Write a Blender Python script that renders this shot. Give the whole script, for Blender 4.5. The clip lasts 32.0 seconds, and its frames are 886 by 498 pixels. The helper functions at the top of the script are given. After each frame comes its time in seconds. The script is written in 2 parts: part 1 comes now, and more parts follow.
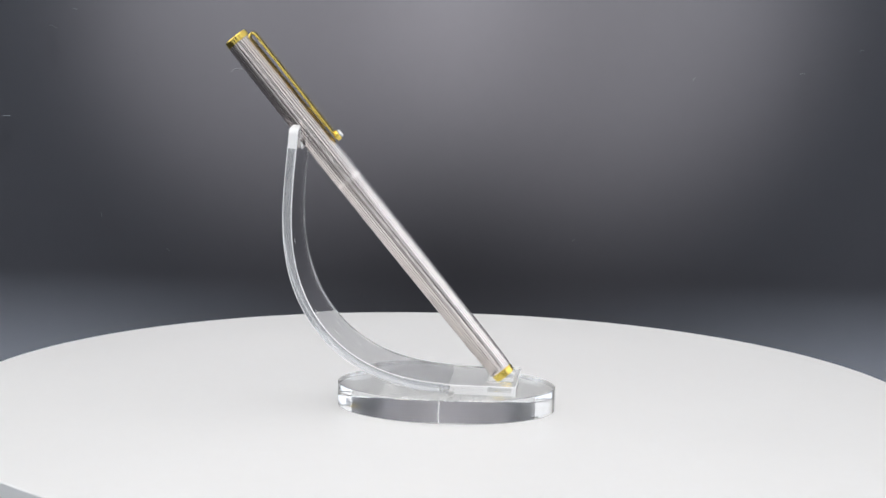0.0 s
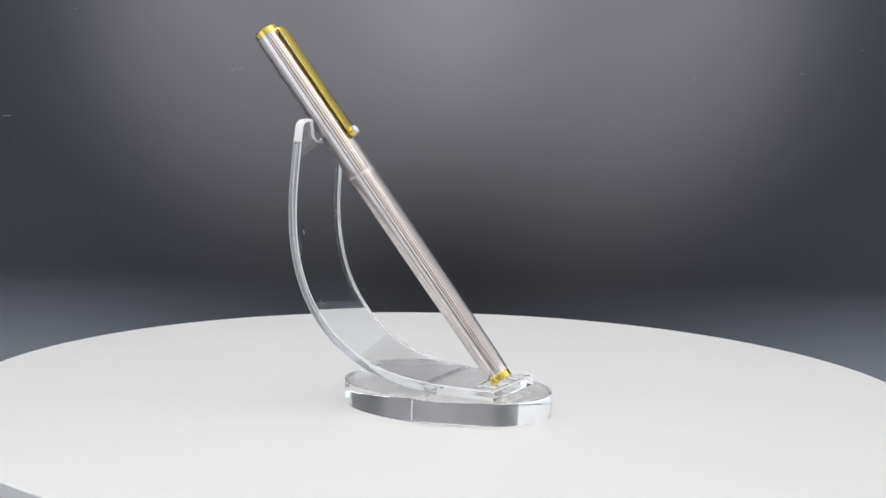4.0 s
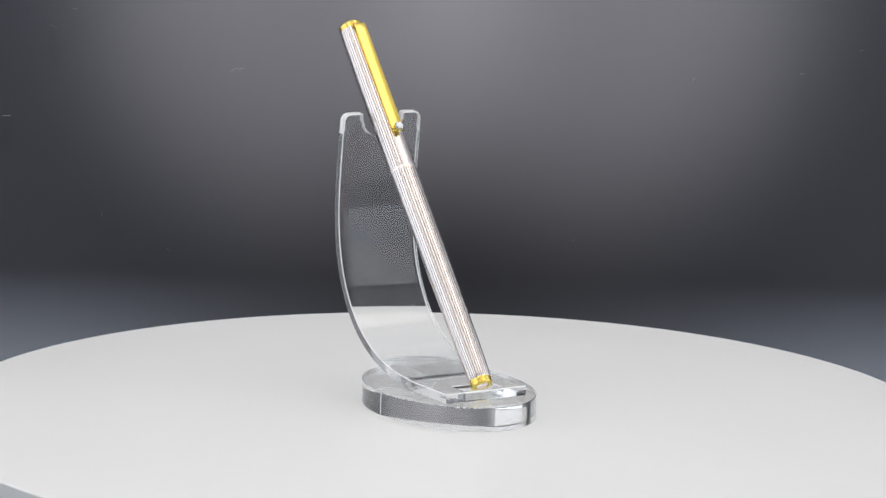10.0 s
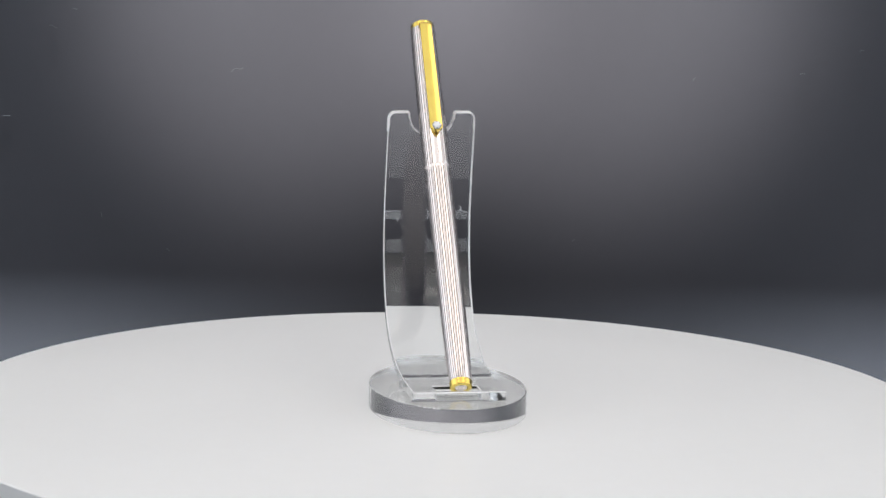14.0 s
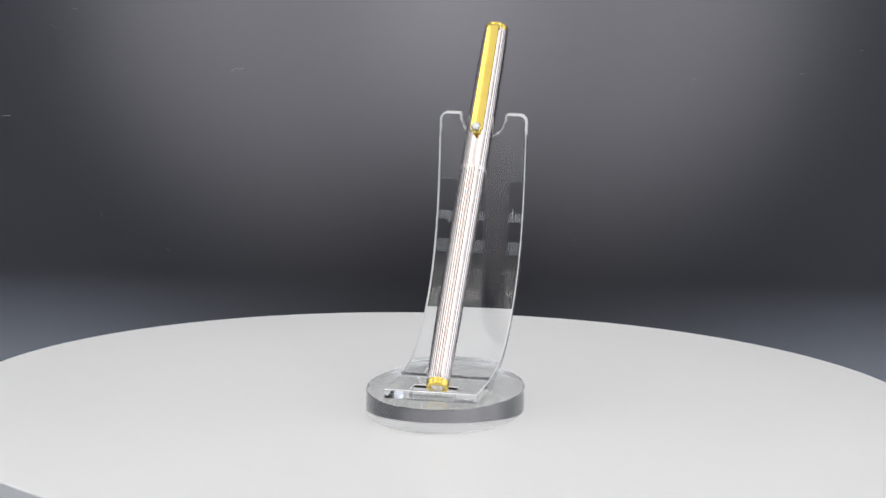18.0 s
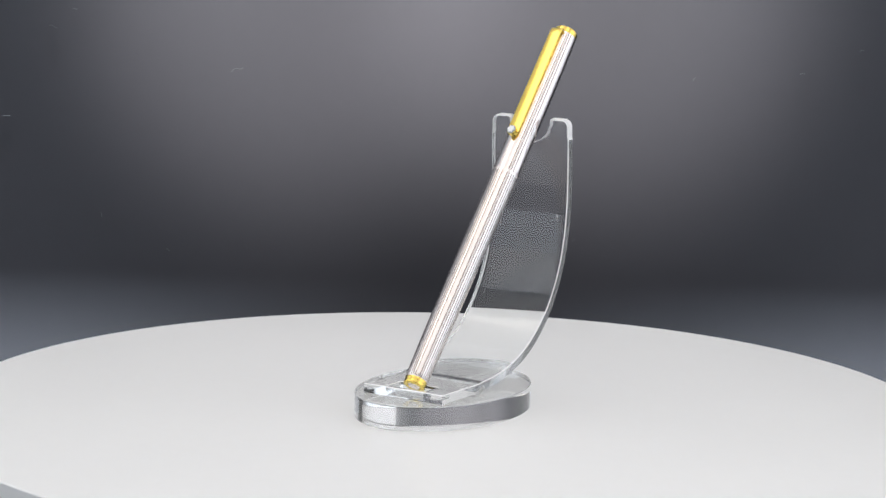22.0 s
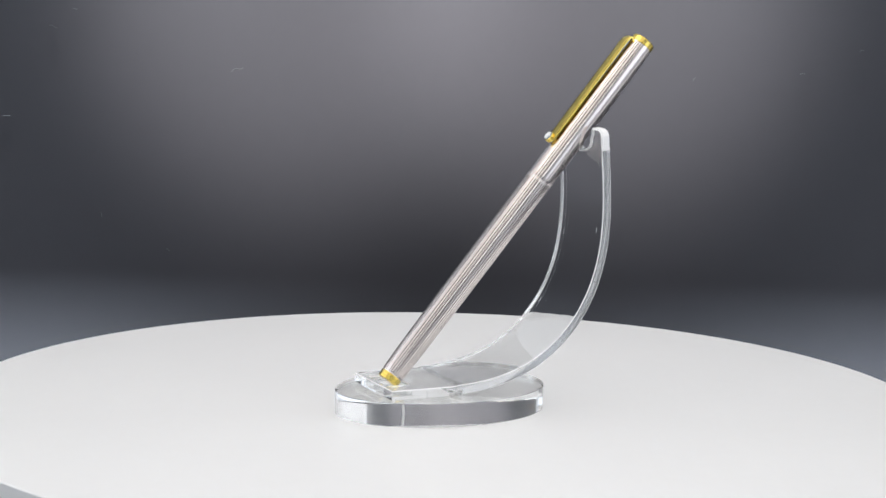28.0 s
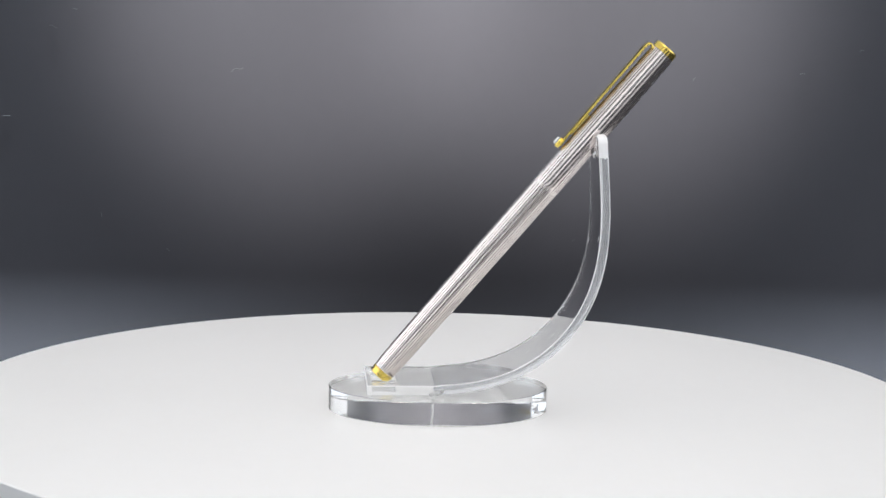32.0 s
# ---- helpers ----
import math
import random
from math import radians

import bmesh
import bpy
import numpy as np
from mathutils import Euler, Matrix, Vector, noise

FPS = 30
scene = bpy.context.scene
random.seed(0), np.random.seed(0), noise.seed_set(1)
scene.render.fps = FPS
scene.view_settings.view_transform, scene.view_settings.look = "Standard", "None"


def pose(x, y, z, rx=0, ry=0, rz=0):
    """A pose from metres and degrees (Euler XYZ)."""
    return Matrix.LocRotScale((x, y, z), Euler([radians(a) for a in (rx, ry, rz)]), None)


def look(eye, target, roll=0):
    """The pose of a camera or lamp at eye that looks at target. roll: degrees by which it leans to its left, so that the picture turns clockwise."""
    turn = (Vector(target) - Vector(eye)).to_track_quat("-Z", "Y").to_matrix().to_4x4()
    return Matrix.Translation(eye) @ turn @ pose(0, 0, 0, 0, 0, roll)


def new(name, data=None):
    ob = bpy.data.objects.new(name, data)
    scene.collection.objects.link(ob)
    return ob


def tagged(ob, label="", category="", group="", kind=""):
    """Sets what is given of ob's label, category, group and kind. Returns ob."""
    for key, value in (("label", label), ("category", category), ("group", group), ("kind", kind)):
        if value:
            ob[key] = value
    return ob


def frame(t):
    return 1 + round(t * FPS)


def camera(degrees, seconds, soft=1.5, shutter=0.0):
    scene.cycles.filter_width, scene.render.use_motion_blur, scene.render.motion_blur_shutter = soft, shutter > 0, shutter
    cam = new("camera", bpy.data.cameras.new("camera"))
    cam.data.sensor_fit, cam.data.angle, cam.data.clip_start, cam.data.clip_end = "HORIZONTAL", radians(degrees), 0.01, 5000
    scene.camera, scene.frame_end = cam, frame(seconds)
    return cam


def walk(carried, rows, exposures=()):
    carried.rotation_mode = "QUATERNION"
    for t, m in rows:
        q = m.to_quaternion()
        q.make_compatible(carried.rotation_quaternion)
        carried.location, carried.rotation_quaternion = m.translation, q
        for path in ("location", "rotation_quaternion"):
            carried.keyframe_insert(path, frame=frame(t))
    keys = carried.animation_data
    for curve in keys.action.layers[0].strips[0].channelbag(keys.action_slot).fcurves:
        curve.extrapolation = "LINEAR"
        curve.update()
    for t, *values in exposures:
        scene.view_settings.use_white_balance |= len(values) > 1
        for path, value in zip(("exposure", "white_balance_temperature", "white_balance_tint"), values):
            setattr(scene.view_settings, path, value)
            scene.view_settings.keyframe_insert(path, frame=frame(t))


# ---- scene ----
cam = camera(19.86, 32.0, soft=1.5)
WALL_Y, SWEEP_R = 0.42, 0.092            # the backdrop
STAND_TURN, SPIN = 84.82, -5.3407      # degrees at 0 s, degrees per second
walk(cam, [(t, pose(0, -0.7789, 0.1806, 80.531, 0, 0.04) @ pose(0, 0, 0, 0, 0, 1.272)) for t in (0, 32)],
     exposures=[(0, 0.06), (6, -0.02), (14, -0.12), (19, -0.1), (25, -0.02), (32, 0.06)])

# ---- light ----
world = bpy.data.worlds.new("studio_air")
scene.world = world
world.use_nodes = True
world.node_tree.nodes["Background"].inputs[0].default_value = (0.75, 0.8, 0.9, 1)
world.node_tree.nodes["Background"].inputs[1].default_value = 0.02


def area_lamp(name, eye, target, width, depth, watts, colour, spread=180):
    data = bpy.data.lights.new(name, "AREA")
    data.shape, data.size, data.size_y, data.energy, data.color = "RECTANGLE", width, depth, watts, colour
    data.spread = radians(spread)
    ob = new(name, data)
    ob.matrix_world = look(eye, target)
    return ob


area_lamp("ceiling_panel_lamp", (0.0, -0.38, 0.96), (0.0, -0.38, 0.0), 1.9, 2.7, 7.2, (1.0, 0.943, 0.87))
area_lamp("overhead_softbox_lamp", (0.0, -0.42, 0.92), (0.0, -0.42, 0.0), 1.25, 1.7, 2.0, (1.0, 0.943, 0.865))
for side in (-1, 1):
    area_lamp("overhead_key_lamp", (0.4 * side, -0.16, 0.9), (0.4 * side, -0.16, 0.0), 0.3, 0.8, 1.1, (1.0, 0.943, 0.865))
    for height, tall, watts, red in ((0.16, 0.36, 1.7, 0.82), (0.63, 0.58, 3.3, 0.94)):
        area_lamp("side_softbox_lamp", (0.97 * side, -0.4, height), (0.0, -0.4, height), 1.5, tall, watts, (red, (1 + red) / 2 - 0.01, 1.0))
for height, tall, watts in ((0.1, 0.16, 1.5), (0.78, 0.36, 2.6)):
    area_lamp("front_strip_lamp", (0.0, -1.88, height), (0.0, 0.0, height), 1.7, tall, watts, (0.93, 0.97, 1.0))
# Added lamps, out of view, that brighten the sweep at both lower corners.
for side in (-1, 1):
    area_lamp("added_sweep_lamp", (0.3 * side, 0.393, 0.5), (0.3 * side, 0.393, 0.0), 0.36, 0.02, 1.8, (0.84, 0.93, 1.0), 34)


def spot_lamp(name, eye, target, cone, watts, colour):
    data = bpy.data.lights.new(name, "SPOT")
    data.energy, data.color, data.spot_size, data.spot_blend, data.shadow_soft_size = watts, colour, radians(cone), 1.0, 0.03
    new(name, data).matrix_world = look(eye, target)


# Two added spots, never seen, put the pool of light on the backdrop.
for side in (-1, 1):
    spot_lamp("added_backdrop_spot", (0.09 * side, -0.1, 0.31), (0.07 * side, WALL_Y, 0.112), 26.6, 52.0, (1.0, 0.967, 0.945))


# ---- materials ----
def material(name, colour, rough=0.5, metal=0.0, spread=0.06, scale=40.0, bump=0.0, bump_scale=300.0, rough_spread=0.0,
             transmission=0.0, ior=1.45, specular=0.5, stretch=(1, 1, 1), bump_band=None, waves=None):
    """A surface with colour that wanders at two scales, fine relief and uneven gloss."""
    mat = bpy.data.materials.new(name)
    mat.use_nodes = True
    nodes, links = mat.node_tree.nodes, mat.node_tree.links
    shader = nodes["Principled BSDF"]
    shader.inputs["Metallic"].default_value = metal
    shader.inputs["IOR"].default_value = ior
    shader.inputs["Transmission Weight"].default_value = transmission
    shader.inputs["Specular IOR Level"].default_value = specular
    coords = nodes.new("ShaderNodeTexCoord")
    mapping = nodes.new("ShaderNodeMapping")
    mapping.inputs["Scale"].default_value = stretch
    links.new(coords.outputs["Object"], mapping.inputs["Vector"])

    def noise_node(size, detail):
        n = nodes.new("ShaderNodeTexNoise")
        n.inputs["Scale"].default_value, n.inputs["Detail"].default_value = size, detail
        links.new(mapping.outputs["Vector"], n.inputs["Vector"])
        return n

    broad, fine = noise_node(scale, 3), noise_node(scale * 14, 5)
    both = nodes.new("ShaderNodeMath")
    both.operation = "MULTIPLY_ADD"
    links.new(fine.outputs["Fac"], both.inputs[0])
    both.inputs[1].default_value = 0.5
    links.new(broad.outputs["Fac"], both.inputs[2])
    ramp = nodes.new("ShaderNodeValToRGB")
    low, high = ramp.color_ramp.elements
    low.position, high.position = 0.5, 1.0
    low.color = (*[c * (1 - spread) for c in colour], 1)
    high.color = (*[min(1, c * (1 + spread)) for c in colour], 1)
    links.new(both.outputs[0], ramp.inputs["Fac"])
    links.new(ramp.outputs["Color"], shader.inputs["Base Color"])
    gloss = nodes.new("ShaderNodeMapRange")
    gloss.inputs["From Min"].default_value, gloss.inputs["From Max"].default_value = 0.5, 1.0
    gloss.inputs["To Min"].default_value = max(0, rough - rough_spread)
    gloss.inputs["To Max"].default_value = rough + rough_spread
    links.new(both.outputs[0], gloss.inputs["Value"])
    links.new(gloss.outputs["Result"], shader.inputs["Roughness"])
    if bump:
        relief = nodes.new("ShaderNodeBump")
        relief.inputs["Strength"].default_value, relief.inputs["Distance"].default_value = bump, 0.0005
        height = noise_node(bump_scale, 4).outputs["Fac"]
        if bump_band:                # relief only between these heights on the thing
            axes = nodes.new("ShaderNodeSeparateXYZ")
            links.new(coords.outputs["Object"], axes.inputs[0])
            for edge in (bump_band[:2], bump_band[:1:-1]):
                fade = nodes.new("ShaderNodeMapRange")
                fade.interpolation_type = "SMOOTHSTEP"
                fade.inputs["From Min"].default_value, fade.inputs["From Max"].default_value = edge
                links.new(axes.outputs["Z"], fade.inputs["Value"])
                times = nodes.new("ShaderNodeMath")
                times.operation = "MULTIPLY"
                links.new(height, times.inputs[0])
                links.new(fade.outputs["Result"], times.inputs[1])
                height = times.outputs[0]
        if waves:                    # rows of level ripples: spacing, depth, lowest and highest
            bands = nodes.new("ShaderNodeTexWave")
            bands.bands_direction = "Z"
            bands.inputs["Scale"].default_value, bands.inputs["Distortion"].default_value = 0.314 / waves[0], 2.0
            bands.inputs["Detail"].default_value, bands.inputs["Detail Scale"].default_value = 2.0, 0.25
            links.new(coords.outputs["Object"], bands.inputs["Vector"])
            rise = bands.outputs["Fac"]
            middle, reach = (waves[2] + waves[3]) / 2, (waves[3] - waves[2]) / 2
            off = nodes.new("ShaderNodeMath")
            off.operation = "SUBTRACT"
            links.new(axes.outputs["Z"], off.inputs[0])
            off.inputs[1].default_value = middle
            away = nodes.new("ShaderNodeMath")
            away.operation = "ABSOLUTE"
            links.new(off.outputs[0], away.inputs[0])
            fade = nodes.new("ShaderNodeMapRange")
            fade.interpolation_type = "SMOOTHSTEP"
            fade.inputs["From Min"].default_value, fade.inputs["From Max"].default_value = reach, reach * 0.5
            fade.inputs["To Max"].default_value = waves[1]
            links.new(away.outputs[0], fade.inputs["Value"])
            both_heights = nodes.new("ShaderNodeMath")
            both_heights.operation = "MULTIPLY_ADD"
            links.new(rise, both_heights.inputs[0])
            links.new(fade.outputs["Result"], both_heights.inputs[1])
            links.new(height, both_heights.inputs[2])
            height = both_heights.outputs[0]
        links.new(height, relief.inputs["Height"])
        links.new(relief.outputs["Normal"], shader.inputs["Normal"])
    return mat


PAPER = material("dark_grey_paper", (0.033, 0.0332, 0.0388), 0.62, spread=0.04, scale=9, bump=0.03, bump_scale=900, specular=0.14, rough_spread=0.02)
WHITE_PLASTIC = material("white_plastic", (0.87, 0.87, 0.87), 0.34, spread=0.012, scale=12, rough_spread=0.02)
ACRYLIC = material("clear_acrylic", (0.975, 0.985, 0.985), 0.0, spread=0.005, scale=60,
                   rough_spread=0.0, transmission=1.0, ior=1.49)
RIPPLED = material("heat_rippled_acrylic", (0.975, 0.985, 0.985), 0.0, spread=0.005, scale=60, bump=0.006, bump_scale=420,
                   rough_spread=0.0, transmission=1.0, ior=1.49, stretch=(0.4, 1, 1.7), bump_band=(0.04, 0.056, 0.072, 0.086),
                   waves=(0.0011, 0.05, 0.014, 0.038))
FROSTED = material("sawn_acrylic", (0.95, 0.95, 0.96), 0.35, spread=0.03, scale=300, bump=0.2, bump_scale=2500, transmission=0.05, ior=1.49)
CUT_EDGE = material("cut_acrylic_edge", (0.92, 0.94, 0.96), 0.1, spread=0.03, scale=200, bump=0.02, bump_scale=900, rough_spread=0.05, transmission=0.8, ior=1.49)
FOOT_EDGE = material("satin_acrylic_edge", (0.95, 0.96, 0.965), 0.06, spread=0.03, scale=200, bump=0.02, bump_scale=900, rough_spread=0.04, transmission=0.97, ior=1.49)
SATIN_WALL = material("satin_acrylic_wall", (0.955, 0.96, 0.96), 0.02, spread=0.02, scale=150, rough_spread=0.015, transmission=0.985, ior=1.49)
SILVER = material("silver_plate", (0.86, 0.79, 0.765), 0.14, 1.0, spread=0.03, scale=180, rough_spread=0.04, stretch=(1, 1, 0.1))
GOLD = material("gold_plate", (0.84, 0.645, 0.155), 0.17, 1.0, spread=0.03, scale=250, rough_spread=0.04)
DARK = material("dark_recess", (0.03, 0.025, 0.02), 0.4, spread=0.2, scale=400)
GROOVE_SHADE = material("shaded_silver_groove", (0.21, 0.185, 0.175), 0.3, 1.0, spread=0.25, scale=300, stretch=(1, 1, 0.2))
ETCHED = material("etched_silver", (0.76, 0.72, 0.7), 0.24, 1.0, spread=0.1, scale=900)
WHITE_RESIN = material("white_resin", (0.92, 0.92, 0.93), 0.2, spread=0.03, scale=600)
EMBLEM_BED = material("grey_resin", (0.33, 0.36, 0.36), 0.25, spread=0.05, scale=600)
GLUE = material("dried_glue", (0.9, 0.9, 0.9), 0.3, spread=0.04, scale=900, bump=0.4, bump_scale=1500, transmission=0.6, ior=1.45)
LINT = material("pale_lint", (0.055, 0.055, 0.06), 0.8, spread=0.1, scale=900)
WALL_PAINT = material("white_wall_paint", (0.74, 0.77, 0.82), 0.7, spread=0.04, scale=3, bump=0.05, bump_scale=200)
DARK_PAINT = material("dark_wall_paint", (0.1, 0.1, 0.11), 0.7, spread=0.06, scale=3, bump=0.05, bump_scale=200)
FLOOR_WOOD = material("brown_floor", (0.22, 0.15, 0.1), 0.45, spread=0.25, scale=6, stretch=(1, 8, 1))
DESK_WOOD = material("desk_laminate", (0.62, 0.62, 0.63), 0.5, spread=0.06, scale=10, stretch=(1, 6, 1))


# ---- mesh helpers ----
def mesh_object(name, bm, mat, parent=None, label="", smooth=35):
    bmesh.ops.recalc_face_normals(bm, faces=bm.faces)
    data = bpy.data.meshes.new(name)
    bm.to_mesh(data)
    bm.free()
    data.materials.append(mat)
    if smooth:
        data.shade_smooth()
        data.set_sharp_from_angle(angle=radians(smooth))
    ob = new(name, data)
    if parent:
        ob.parent = parent
    if label:
        tagged(ob, label)
    return ob


part = mesh_object


def box_mesh(lo, hi, bevel=0.0, segments=2):
    bm = bmesh.new()
    size = [b - a for a, b in zip(lo, hi)]
    mid = [(a + b) / 2 for a, b in zip(lo, hi)]
    bmesh.ops.create_cube(bm, size=1, matrix=Matrix.Translation(mid) @ Matrix.Diagonal((*size, 1)))
    if bevel:
        bmesh.ops.bevel(bm, geom=bm.edges[:], offset=bevel, segments=segments, affect="EDGES", profile=0.5)
    return bm


def lathe_mesh(profile, sides, closed=True, squash=(1, 1), radius_at=None):
    """Turns (radius, height) pairs round z; radius_at(r, z, angle) may shape the round."""
    bm = bmesh.new()
    rings = []
    for r, z in profile:
        ring = []
        for i in range(sides):
            a = 2 * math.pi * i / sides
            q = radius_at(r, z, a) if radius_at else r
            ring.append(bm.verts.new((q * squash[0] * math.cos(a), q * squash[1] * math.sin(a), z)))
        rings.append(ring)
    for low, high in zip(rings, rings[1:]):
        for i in range(sides):
            j = (i + 1) % sides
            bm.faces.new((low[i], low[j], high[j], high[i]))
    if closed:
        bm.faces.new(rings[0][::-1])
        bm.faces.new(rings[-1])
    return bm


def tube_mesh(points, radius, sides=8):
    """A round bar along points, with closed ends."""
    bm = bmesh.new()
    pts = [Vector(p) for p in points]
    rings = []
    for i, p in enumerate(pts):
        along = (pts[min(i + 1, len(pts) - 1)] - pts[max(i - 1, 0)]).normalized()
        side = along.orthogonal().normalized() if i == 0 else (side - along * side.dot(along)).normalized()
        up = along.cross(side)
        rings.append([bm.verts.new(p + radius * (math.cos(a) * side + math.sin(a) * up))
                      for a in (2 * math.pi * k / sides for k in range(sides))])
    for low, high in zip(rings, rings[1:]):
        for i in range(sides):
            j = (i + 1) % sides
            bm.faces.new((low[i], low[j], high[j], high[i]))
    bm.faces.new(rings[0][::-1])
    bm.faces.new(rings[-1])
    return bm


# ---- the studio round the table ----
DESK_Z = -0.125


def room():
    # Unseen room: close pale side walls and a dark south wall feed the reflections.
    x0, x1, y0, y1, z0, z1 = -1.02, 1.02, -2.0, 1.1, -0.86, 1.6
    for name, lo, hi, mat in (
            ("floor", (x0, y0, z0 - 0.1), (x1, y1, z0), FLOOR_WOOD),
            ("ceiling", (x0, y0, z1), (x1, y1, z1 + 0.1), WALL_PAINT),
            ("wall_north", (x0, y1, z0), (x1, y1 + 0.1, z1), WALL_PAINT),
            ("wall_south", (x0, y0 - 0.1, z0), (x1, y0, z1), DARK_PAINT),
            ("wall_west", (x0 - 0.1, y0 - 0.1, z0), (x0, y1 + 0.1, z1), WALL_PAINT),
            ("wall_east", (x1, y0 - 0.1, z0), (x1 + 0.1, y1 + 0.1, z1), WALL_PAINT)):
        tagged(mesh_object(name, box_mesh(lo, hi), mat, smooth=0), "plain painted studio " + name.split("_")[0] if mat is not FLOOR_WOOD
               else "brown boarded studio floor", kind="structure")


def desk():
    top = new("desk")
    top.location = (0, -0.05, -0.86)
    tagged(top, "plain wooden desk under the dark paper sweep", "desk")
    h = DESK_Z - 0.003 + 0.86
    part("desktop", box_mesh((-0.8, -0.735, h - 0.03), (0.8, 0.6, h), 0.004), DESK_WOOD, top)
    for sx in (-0.74, 0.74):
        for sy in (-0.67, 0.54):
            part("leg", box_mesh((sx - 0.025, sy - 0.025, 0), (sx + 0.025, sy + 0.025, h - 0.03), 0.003), DESK_WOOD, top)


def backdrop():
    """A sheet of dark paper that lies on the desk, turns up in a round sweep and hangs upright."""
    profile = [(-0.47, DESK_Z), (-0.3, DESK_Z)]
    for k in range(33):
        a = radians(90 * k / 32)
        profile.append((WALL_Y - SWEEP_R + SWEEP_R * math.sin(a), DESK_Z + SWEEP_R - SWEEP_R * math.cos(a)))
    profile += [(WALL_Y, 0.15), (WALL_Y, 0.275)]
    back = []
    for i, (y, z) in enumerate(profile):
        (ya, za), (yb, zb) = profile[max(i - 1, 0)], profile[min(i + 1, len(profile) - 1)]
        n = math.hypot(yb - ya, zb - za)
        back.append((y + 0.0012 * (zb - za) / n, z - 0.0012 * (yb - ya) / n))
    ring = profile + back[::-1]
    bm = bmesh.new()
    columns = [[bm.verts.new((x, y, z)) for y, z in ring] for x in (-0.6, -0.2, 0.2, 0.6)]
    for left, right in zip(columns, columns[1:]):
        for i in range(len(ring)):
            j = (i + 1) % len(ring)
            bm.faces.new((left[i], left[j], right[j], right[i]))
    for side in (columns[0], columns[-1]):
        for i in range(len(profile) - 1):
            bm.faces.new((side[i], side[i + 1], side[-2 - i], side[-1 - i]))
    tagged(mesh_object("backdrop", bm, PAPER), "dark grey seamless paper backdrop with a soft pool of light", kind="structure")


def lint(px, pz, length, turn):
    """A fibre that clings to the upright part of the backdrop."""
    pts = [(length * (k / 6 - 0.5), 0, 0.12 * length * math.sin(k * 0.9)) for k in range(7)]
    ob = mesh_object("lint_fibre", tube_mesh(pts, 0.00017, 5), LINT)
    rise = math.acos(max(0.0, min(1.0, (DESK_Z + SWEEP_R - pz) / SWEEP_R)))
    py = WALL_Y - SWEEP_R + SWEEP_R * math.sin(rise)
    ob.matrix_world = pose(px, py - 0.0006, pz, 0, -turn, 0)
    return tagged(ob, "pale lint fibre clinging to the dark backdrop", "lint", "lint on the backdrop")


LINT_AT = [(-0.1876, 0.0834, 0.004, -10), (-0.1774, 0.0919, 0.002, 0), (-0.1004, 0.0649, 0.006, 25), (-0.1328, -0.0226, 0.0022, -20), (-0.1648, -0.0063, 0.0022, -60), (0.1678, 0.0688, 0.0026, 20), (0.1165, 0.0652, 0.002, 70), (0.0617, -0.0135, 0.0016, 60), (0.1954, 0.0804, 0.002, 30), (-0.2101, 0.0403, 0.003, 15)]


# ---- the turntable ----
RADIUS = 0.1583


def turntable():
    thing = new("turntable")
    tagged(thing, "round glossy white plastic turntable turning slowly", "turntable")
    b, h = 0.0005, 0.016
    rim = [(RADIUS - b + b * math.sin(radians(a)), -b + b * math.cos(radians(a))) for a in range(0, 91, 15)]
    low = [(RADIUS - 0.006 - b + b * math.cos(radians(a)), -h + b - b * math.sin(radians(a))) for a in range(0, 91, 15)]      # the edge is cut back under
    part("platter", lathe_mesh([(0.002, 0)] + rim + low + [(0.002, -h)], 192), WHITE_PLASTIC, thing)
    part("plinth", lathe_mesh([(0.05, -h - 0.0005), (0.05, -0.03), (0.115, -0.036), (0.12, -0.042), (0.12, DESK_Z + 0.006), (0.117, DESK_Z + 0.001)], 96),
         WHITE_PLASTIC, thing)
    return thing


# ---- the acrylic stand ----
BASE_H = 0.0075
BASE_X, BASE_Y, BASE_A, BASE_B = 0.0016, -0.0013, 0.0343, 0.0244
STRIP_T, STRIP_W, STRIP_X = 0.0029, 0.0289, 0.0014
FOOT_Y, BEND_Y, BEND_L = -0.0242, -0.0156, 0.1250
GLUED_Y = -0.003                    # the foot is bonded to the base up to here
SLOT_X, SLOT_A, SLOT_B = 0.0069, 0.0018, 0.0092


def strip_path(s):
    """The underside of the bent strip at s metres from its front edge: y, z and its slope."""
    flat = BEND_Y - FOOT_Y
    if s <= flat:
        return FOOT_Y + s, BASE_H + 0.0002, 0.0
    y, z, steps = BEND_Y, BASE_H + 0.0002, 160
    ds = (s - flat) / steps
    slope = 0.0
    for k in range(steps):
        u = min(1.0, (k + 0.5) * ds / 0.12)
        slope = -0.42 * u + 7.5459 * u ** 2 - 6.7658 * u ** 3 + 1.2798 * u ** 4
        y, z = y + math.cos(slope) * ds, z + math.sin(slope) * ds
    return y, z, slope


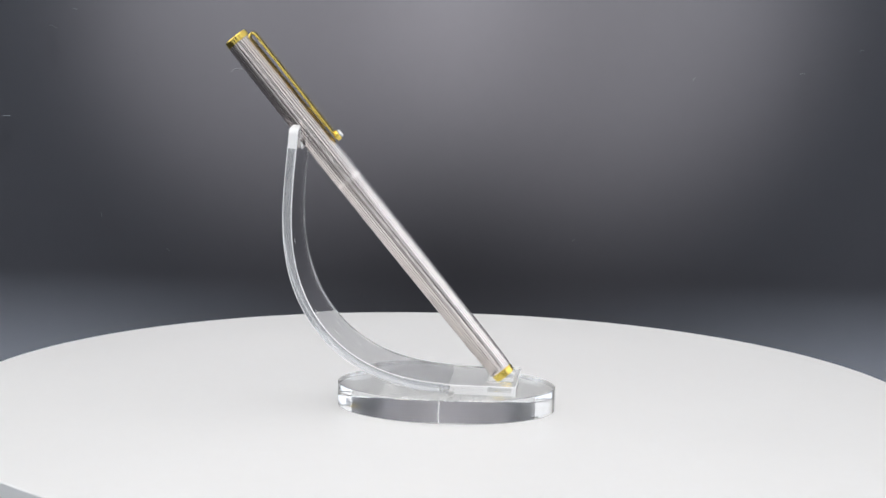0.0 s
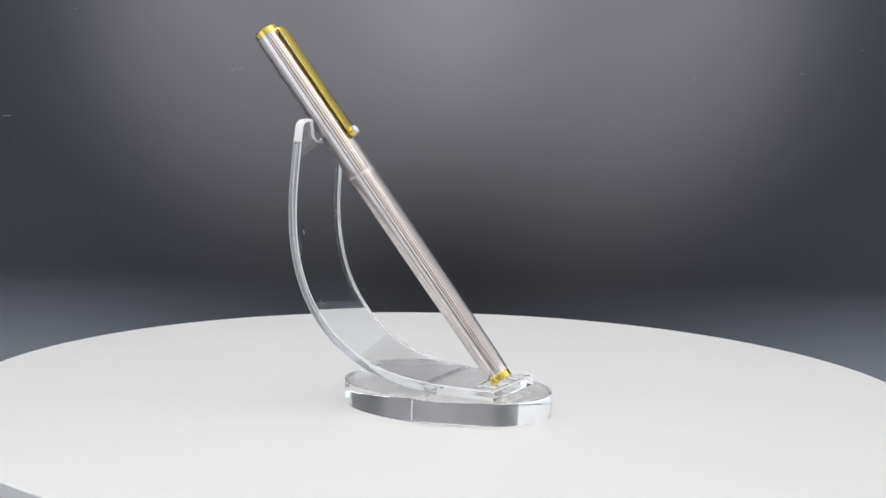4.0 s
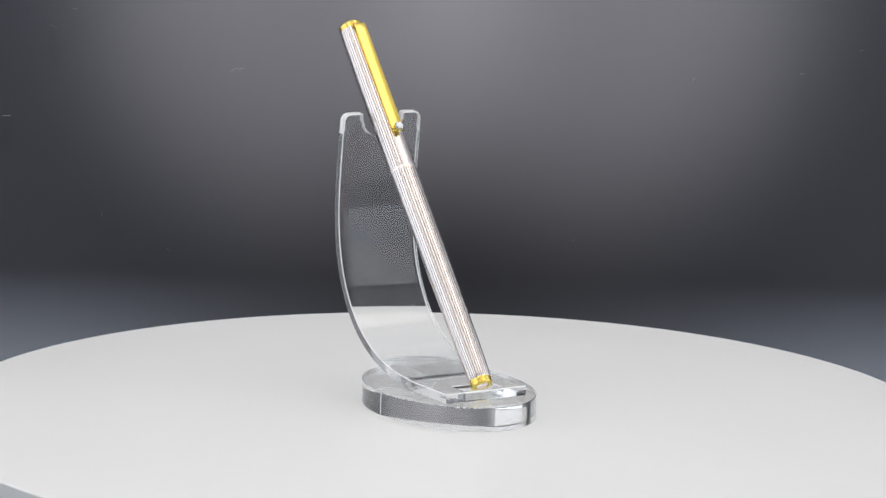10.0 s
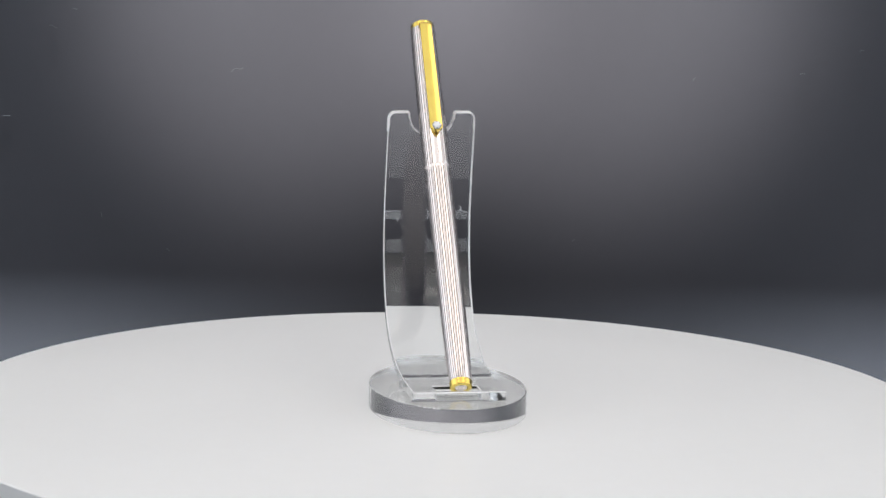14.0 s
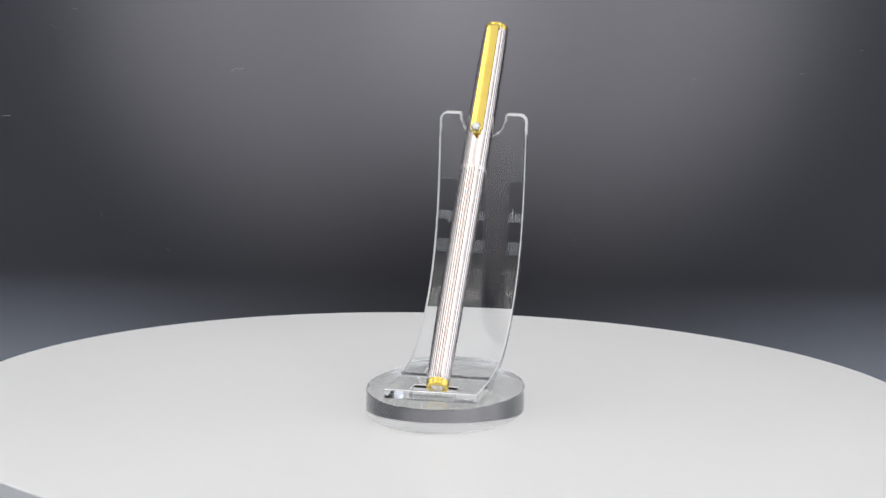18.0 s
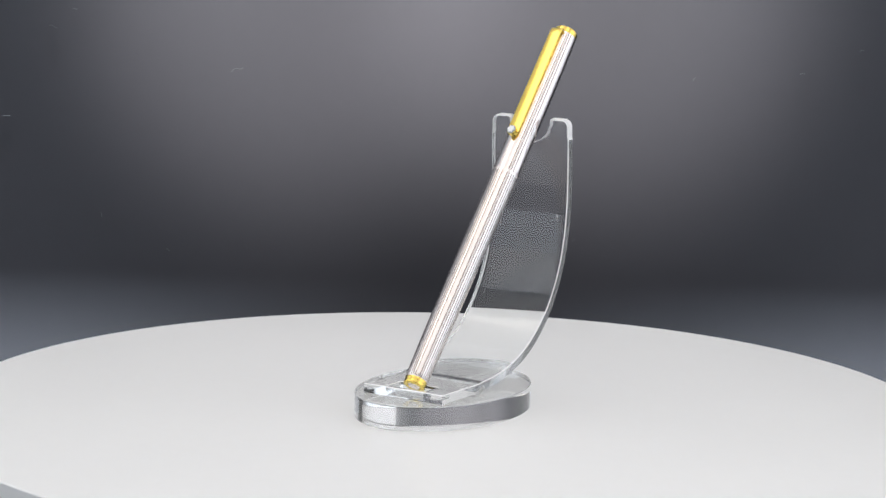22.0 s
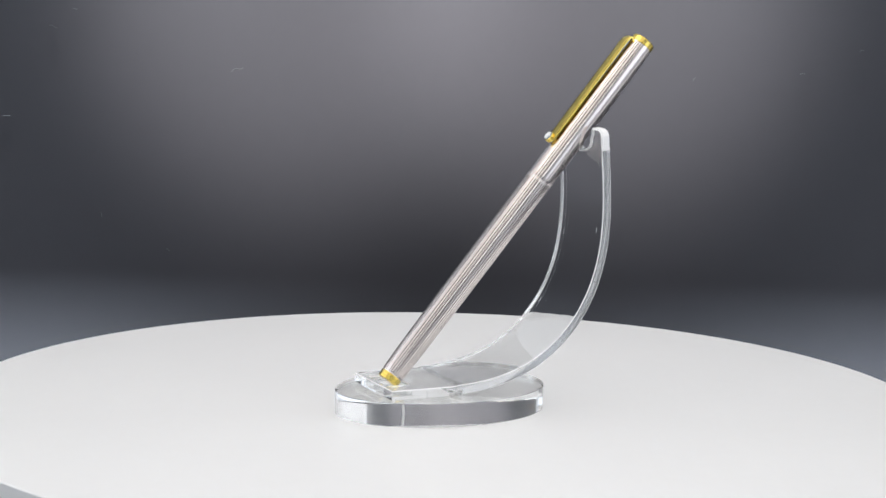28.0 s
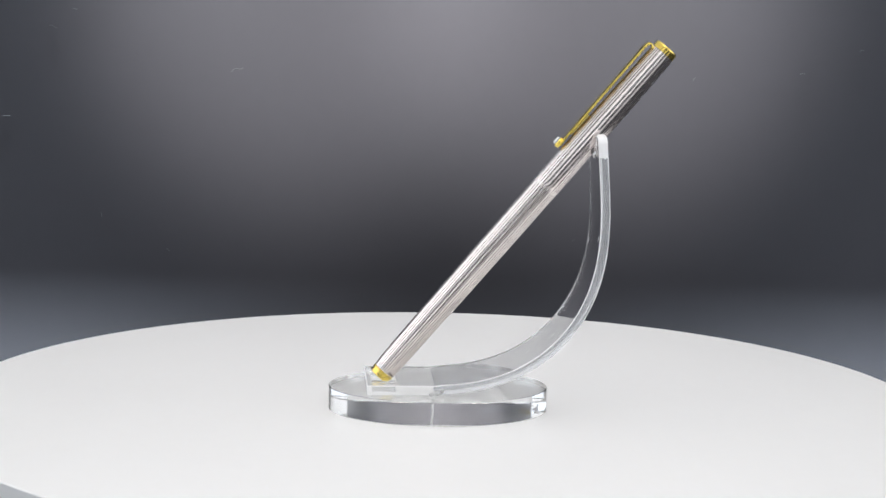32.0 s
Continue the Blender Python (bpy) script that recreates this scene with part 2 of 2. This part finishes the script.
def strip_mesh():
    length = BEND_Y * 1 - FOOT_Y + BEND_L
    half = STRIP_W / 2
    outline = [(-half, 0.0), (half, 0.0)]

    def arc(cx, cs, r, a0, a1, n=7):
        return [(cx + r * math.cos(radians(a0 + (a1 - a0) * k / n)), cs + r * math.sin(radians(a0 + (a1 - a0) * k / n))) for k in range(n + 1)]

    outline += arc(half - 0.0026, length - 0.0026, 0.0026, 0, 90)
    # the notch: most of a half circle with rounded lips
    lip, wide = 0.0009, 0.0072
    outline += arc(wide + lip, length - lip, lip, 90, 180, 4)
    for k in range(1, 32):
        a = math.pi * k / 32
        outline.append((wide * math.cos(a), length - lip - wide * math.sin(a)))
    outline += arc(-wide - lip, length - lip, lip, 0, 90, 4)
    outline += arc(-half + 0.0026, length - 0.0026, 0.0026, 90, 180)
    flat = bmesh.new()
    flat.faces.new([flat.verts.new((x, s, 0)) for x, s in outline])
    glued = GLUED_Y - FOOT_Y
    cuts = [SLOT_A, SLOT_B, glued, length - 0.0066] + [BEND_Y - FOOT_Y + BEND_L * k / 70 for k in range(70)]
    for s in cuts:
        bmesh.ops.bisect_plane(flat, geom=flat.verts[:] + flat.edges[:] + flat.faces[:], plane_co=(0, s, 0), plane_no=(0, 1, 0))
    for x in (-SLOT_X, SLOT_X):
        bmesh.ops.bisect_plane(flat, geom=flat.verts[:] + flat.edges[:] + flat.faces[:], plane_co=(x, 0, 0), plane_no=(1, 0, 0))
    gone = [f for f in flat.faces if abs(f.calc_center_median().x) < SLOT_X and SLOT_A < f.calc_center_median().y < SLOT_B]
    bmesh.ops.delete(flat, geom=gone, context="FACES")
    bm = bmesh.new()
    under, over = {}, {}
    for v in flat.verts:
        y, z, slope = strip_path(v.co.y)
        if v.co.y <= glued + 1e-6:
            z, slope = BASE_H, 0.0
        else:
            z = max(z, BASE_H + 0.00005)
        x = STRIP_X + v.co.x + 0.0014 * max(0.0, z - 0.02) / 0.065
        under[v] = bm.verts.new((x, y, z))
        over[v] = bm.verts.new((x, y - math.sin(slope) * STRIP_T, z + math.cos(slope) * STRIP_T))
    for f in flat.faces:
        bm.faces.new([over[v] for v in f.verts])
        if f.calc_center_median().y > glued:      # the bonded sole is one body with the base
            bm.faces.new([under[v] for v in reversed(f.verts)])
    for e in flat.edges:
        if len(e.link_faces) == 1:
            a, b = e.verts
            edge = bm.faces.new((under[a], under[b], over[b], over[a]))
            low = min(a.co.y, b.co.y)
            edge.material_index = 2 if low > length - 0.0068 else 1 if low > glued - 0.001 else 3
    flat.free()
    bmesh.ops.recalc_face_normals(bm, faces=bm.faces)
    rims = [e for e in bm.edges if len(e.link_faces) == 2 and e.calc_face_angle() > radians(50) and min(v.co.z for v in e.verts) > BASE_H + 0.0012]
    high = [e for e in rims if any(f.material_index == 2 for f in e.link_faces)]
    bmesh.ops.bevel(bm, geom=[e for e in rims if e not in set(high)], offset=0.00025, segments=1, affect="EDGES", material=2)
    high = [e for e in bm.edges if e.is_valid and len(e.link_faces) == 2 and e.calc_face_angle() > radians(50)
            and any(f.material_index == 2 and f.calc_area() > 3e-7 for f in e.link_faces) and any(f.material_index == 0 for f in e.link_faces)]
    bmesh.ops.bevel(bm, geom=high, offset=0.0005, segments=2, affect="EDGES", material=2)
    bmesh.ops.triangulate(bm, faces=[f for f in bm.faces if len(f.verts) > 4])
    return bm


def pen_stand():
    thing = new("pen_stand")
    tagged(thing, "clear acrylic pen stand with oval base and bent strip", "pen stand")
    b = 0.00014
    base = [(1 - b / 0.03, 0.0001), (1, 0.0001 + b), (1, BASE_H - b), (1 - b / 0.03, BASE_H)]
    bm = lathe_mesh(base, 160, squash=(BASE_B, BASE_A))
    x0, y0 = STRIP_X - BASE_X, FOOT_Y - BASE_Y
    for co, no in ([((x0 + x, 0, 0), (1, 0, 0)) for x in (-STRIP_W / 2, -SLOT_X, SLOT_X, STRIP_W / 2)]
                   + [((0, y0 + y, 0), (0, 1, 0)) for y in (0, SLOT_A, SLOT_B, GLUED_Y - FOOT_Y)]):
        tops = [f for f in bm.faces if f.calc_center_median().z > BASE_H - 1e-6]
        bmesh.ops.bisect_plane(bm, geom=list({e for f in tops for e in (f, *f.edges, *f.verts)}), plane_co=co, plane_no=no)
    bonded = []
    for f in bm.faces:
        c = f.calc_center_median()
        x, y = abs(c.x - x0), c.y - y0
        if c.z > BASE_H - 1e-6 and x < STRIP_W / 2 and 0 < y < GLUED_Y - FOOT_Y and not (x < SLOT_X and SLOT_A < y < SLOT_B):
            bonded.append(f)
    bmesh.ops.delete(bm, geom=bonded, context="FACES")
    bm.normal_update()
    for f in bm.faces:
        f.material_index = 1 if abs(f.normal.z) < 0.8 else 0
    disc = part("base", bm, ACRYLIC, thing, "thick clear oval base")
    disc.data.materials.append(SATIN_WALL)
    disc.location = (BASE_X, BASE_Y, 0)
    seam = part("cut_mark", tube_mesh([(0, 0, 0.0004), (0.00004, 0.0001, 0.0035), (0, -0.0001, 0.0071)], 0.00022, 6), FROSTED, disc, "frosted saw mark")
    seam.location = (-BASE_B + 0.0001, 0, 0)
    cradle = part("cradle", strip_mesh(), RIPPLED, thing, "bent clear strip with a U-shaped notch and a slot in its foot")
    cradle.data.materials.append(CUT_EDGE)
    cradle.data.materials.append(FROSTED)
    cradle.data.materials.append(FOOT_EDGE)
    # lumps of dried glue where the strip leaves the base
    for side in (-1, 1):
        for k in range(3):
            lump = bmesh.new()
            bmesh.ops.create_icosphere(lump, subdivisions=2, radius=1)
            size = (0.0006, 0.0011 - 0.0002 * k, 0.0006)
            for v in lump.verts:
                v.co = Vector([c * d * (1 + 0.35 * noise.noise(v.co * 2.3 + Vector((k, side, 0)))) for c, d in zip(v.co, size)])
            part("glue_lump", lump, GLUE, thing, "whitish dried glue").location = (STRIP_X + side * (STRIP_W / 2 + 0.0002), GLUED_Y - 0.0010 + 0.0015 * k, BASE_H + 0.0004 + 0.0005 * k)
    # white chips along the base's upper rim
    chip_mesh = None
    for a in (163, 166, 168.5, 172, 174, 183, 185.5, 187, 191, 193.5, 196, 199, 203, 236, 240, 243, 247, 250):
        if not chip_mesh:
            bm = bmesh.new()
            bmesh.ops.create_icosphere(bm, subdivisions=1, radius=1)
            for v in bm.verts:
                v.co = Vector([c * d * (1 + 0.4 * noise.noise(v.co * 3)) for c, d in zip(v.co, (0.00018, 0.00045, 0.00014))])
            chip = part("chip", bm, FROSTED, disc, "tiny white chip")
            chip_mesh = chip.data
        else:
            chip = new("chip", chip_mesh)
            chip.parent = disc
        r = 1 - 0.0002 / BASE_B
        chip.matrix_basis = Matrix.Translation((BASE_B * r * math.cos(radians(a)), BASE_A * r * math.sin(radians(a)), BASE_H - 0.00012)) @ pose(0, 0, 0, 0, 0, a * 1.0) @ Matrix.Scale(0.7 + 0.5 * random.random(), 4)
    # short scratches on the strip's face
    for x, s, bend in ((-6.5, 62.5, 1), (-10.6, 72.5, 0.4), (1.8, 54, -0.6), (12.6, 67, 0.8), (9.0, 66, -0.7), (4.0, 64, 0.5), (-9.5, 97, 0.3), (11.5, 101, 0.5)):
        y, z, slope = strip_path(s / 1000 - FOOT_Y - 0.0242)
        bow = [Vector((0.0009 * math.sin(radians(b)) * bend, 0, 0.0008 * math.cos(radians(b)))) for b in range(0, 181, 30)]
        scratch = part("scratch", tube_mesh(bow, 0.00006, 5), FROSTED, cradle, "fine white scratch")
        scratch.matrix_basis = Matrix.Translation((STRIP_X + x / 1000, y - math.sin(slope) * STRIP_T, z + math.cos(slope) * STRIP_T)) @ pose(0, 0, 0, math.degrees(slope) - 90)
    # base and strip cast no shadow, so the table under them stays bright
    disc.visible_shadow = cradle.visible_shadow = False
    return thing


# ---- the pen ----
PEN_L, CAP_Z = 0.136, 0.0794       # the cap's lip lies at CAP_Z from the writing end
FLUTES = 32


def fluted(plain_from, plain_to):
    def shape(r, z, a):
        front = (a - 1.5 * math.pi + math.pi) % (2 * math.pi) - math.pi
        if plain_from <= z <= plain_to and radians(-22) < front < radians(25):
            return r - 0.00001 * (0.5 - 0.5 * math.cos(a * FLUTES)) ** 5
        if plain_from <= z <= plain_to and radians(68) < front < radians(112):
            return r
        return r - 0.00007 * (0.5 - 0.5 * math.cos(a * FLUTES)) ** 5
    return shape


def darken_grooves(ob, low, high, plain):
    """Paints the groove bottoms dark between two heights, for their shade and dark reflections."""
    ob.data.materials.append(GROOVE_SHADE)
    chance = random.Random(5)
    bright = [chance.random() < 0.05 for k in range(FLUTES + 1)]      # grooves left undarkened
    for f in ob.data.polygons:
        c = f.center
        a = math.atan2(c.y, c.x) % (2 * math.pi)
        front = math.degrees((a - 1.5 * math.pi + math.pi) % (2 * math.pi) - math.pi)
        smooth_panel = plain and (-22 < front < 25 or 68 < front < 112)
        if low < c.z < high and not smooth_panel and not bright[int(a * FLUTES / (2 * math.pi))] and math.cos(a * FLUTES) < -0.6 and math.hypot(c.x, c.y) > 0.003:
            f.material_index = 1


def pen():
    thing = new("pen")
    tagged(thing, "slim fluted silver pen with gold trim leaning in its stand", "pen")
    part("end_cap", lathe_mesh([(0.0021, 0.0008), (0.0021, 0.0002), (0.0023, 0.0), (0.0031, 0.0), (0.0034, 0.0002), (0.00352, 0.0006), (0.00345, 0.0010), (0.0035, 0.0014), (0.0036, 0.0019), (0.0035, 0.0023), (0.0033, 0.0024)], 64), GOLD, thing, "polished gold end ring")
    part("end_button", lathe_mesh([(0.0008, -0.0003), (0.0016, -0.0001), (0.0020, 0.0003), (0.0020, 0.0009)], 48), SILVER, thing, "small silver end button")
    rings = [(0.0033, 0.0022), (0.00345, 0.0026)] + [(0.00355 + 0.00078 * (k / 14) ** 0.8, 0.003 + (CAP_Z - 0.004) * (k / 14) ** 1.8) for k in range(15)] + [(0.00432, CAP_Z + 0.002)]
    barrel = part("barrel", lathe_mesh(rings, FLUTES * 12, radius_at=fluted(9, 9)), SILVER, thing, "fluted silver barrel")
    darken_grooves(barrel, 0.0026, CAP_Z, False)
    top = PEN_L
    rings = [(0.0042, CAP_Z), (0.00438, CAP_Z), (0.0044, CAP_Z + 0.0001), (0.0044, CAP_Z + 0.0012)]
    rings += [(0.0044 + 0.00005 * k / 10 - 0.0004 * (k / 10) ** 3, CAP_Z + 0.0016 + (top - 0.0022 - CAP_Z - 0.0016) * k / 10) for k in range(11)]
    rings += [(0.0035, top - 0.002)]
    cap = part("cap", lathe_mesh(rings, FLUTES * 12, radius_at=fluted(CAP_Z - 1, 1)), SILVER, thing, "fluted silver cap")
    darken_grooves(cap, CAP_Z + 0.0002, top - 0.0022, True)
    part("top_ring", lathe_mesh([(0.0035, top - 0.0022), (0.00396, top - 0.0021), (0.00392, top - 0.0004), (0.0036, top), (0.0028, top), (0.0026, top - 0.0003)], 64), GOLD, thing, "polished gold ring on the cap's end")
    clip(thing, top)
    # unreadable engraving on the smooth panel under the clip
    for k, (wide, tall) in enumerate(((5.0, 7), (4.2, 3), (5.2, 8), (4.6, 4), (5.0, 7), (3.6, 3), (5.0, 6))):
        z = CAP_Z + 0.0019 + k * 0.0011
        part("engraved_mark", box_mesh((-0.0001 * wide, -0.00446, z), (0.0001 * wide, -0.0042, z + 0.0001 * tall), 0.00002, 1), ETCHED, cap)
    return thing


def clip(thing, top):
    """A flat gold spring bar, bent over at the cap's end, with a bead that carries a white emblem."""
    line = [(0.0032, top - 0.0028), (0.0043, top - 0.0022), (0.0052, top - 0.0021), (0.0058, top - 0.0026), (0.0061, top - 0.0036), (0.0062, top - 0.005)]
    end = 0.0455
    line += [(0.0062 - 0.0002 * k / 8, top - 0.005 - (end - 0.007) * k / 8) for k in range(1, 9)]
    line += [(0.0060, top - end + 0.002 * (1 - math.sin(radians(a)))) for a in (15, 30, 45, 60, 75, 88)]
    bm = bmesh.new()
    thick = 0.00075
    rows = []
    for i, (d, z) in enumerate(line):
        p, n = line[max(i - 1, 0)], line[min(i + 1, len(line) - 1)]
        t = Vector((n[0] - p[0], n[1] - p[1])).normalized()
        nx, nz = -t.y, t.x           # outward
        if nx < 0 and i > 3:
            nx, nz = -nx, -nz
        half = 0.00195 + 0.00015 * min(1, i / 13)
        if i > 13:
            half *= math.cos(radians((15, 30, 45, 60, 75, 88)[i - 14]))
        e = min(0.00035, 0.4 * half)
        flat, crown = half - 0.4 * e, 0.00017 * (half / 0.0021) ** 2
        section = [(-half, -thick), (half, -thick), (half, -0.6 * e - crown)]
        section += [(flat * (1 - k / 5), -crown * (1 - k / 5) ** 2) for k in range(11)] + [(-half, -0.6 * e - crown)]
        rows.append([bm.verts.new((x, -(d + nx * o), z + nz * o)) for x, o in section])
    for a, b in zip(rows, rows[1:]):
        for i in range(len(a)):
            j = (i + 1) % len(a)
            bm.faces.new((a[i], a[j], b[j], b[i]))
    bm.faces.new(rows[0][::-1])
    bm.faces.new(rows[-1])
    bar = part("clip", bm, GOLD, thing, "flat gold spring clip")
    z = top - 0.0439
    tip = part("clip_end", lathe_mesh([(0.0004, -0.0013), (0.0008, -0.0011), (0.0011, -0.0007), (0.0016, -0.0004), (0.0017, 0.0), (0.0017, 0.0005), (0.0015, 0.0007)], 32), GOLD, bar, "round gold clip end")
    tip.matrix_basis = Matrix.Translation((0, -0.0060, z)) @ pose(0, 0, 0, 90)
    emblem = part("emblem", lathe_mesh([(0.0013, 0.0003), (0.0014, 0.0010), (0.00125, 0.0013), (0.0006, 0.00145)], 48,
                  radius_at=lambda r, h, a: r * (0.86 + 0.16 * math.cos(6 * a))), WHITE_RESIN, bar, "white six-lobed emblem")
    part("emblem_bed", lathe_mesh([(0.0014, 0.0003), (0.0015, 0.0009), (0.0013, 0.00105), (0.0004, 0.0011)], 40), EMBLEM_BED, bar,
         "grey bed behind the emblem").matrix_basis = Matrix.Translation((0, -0.0060, z)) @ pose(0, 0, 0, 90)
    emblem.matrix_basis = Matrix.Translation((0, -0.0060, z)) @ pose(0, 0, 0, 90)
    part("clip_tongue", box_mesh((-0.0007, -0.0050, top - 0.0395), (0.0007, -0.0046, top - 0.0315), 0.0001), GOLD, bar, "small gold tongue")


room()
desk()
backdrop()
for fibre in LINT_AT:
    lint(*fibre)
TURNTABLE = turntable()
STAND = pen_stand()
PEN = pen()


# ---- what turns ----
def motions():
    lean = pose(0.00255, -0.01995, 0.01057, -39.91, 0, 0)
    for thing, at in ((TURNTABLE, pose(0, 0, 0)), (STAND, pose(0, 0, 0)), (PEN, lean)):
        walk(thing, [(t, pose(0, 0, 0, 0, 0, STAND_TURN + SPIN * t) @ at) for t in range(33)])


motions()
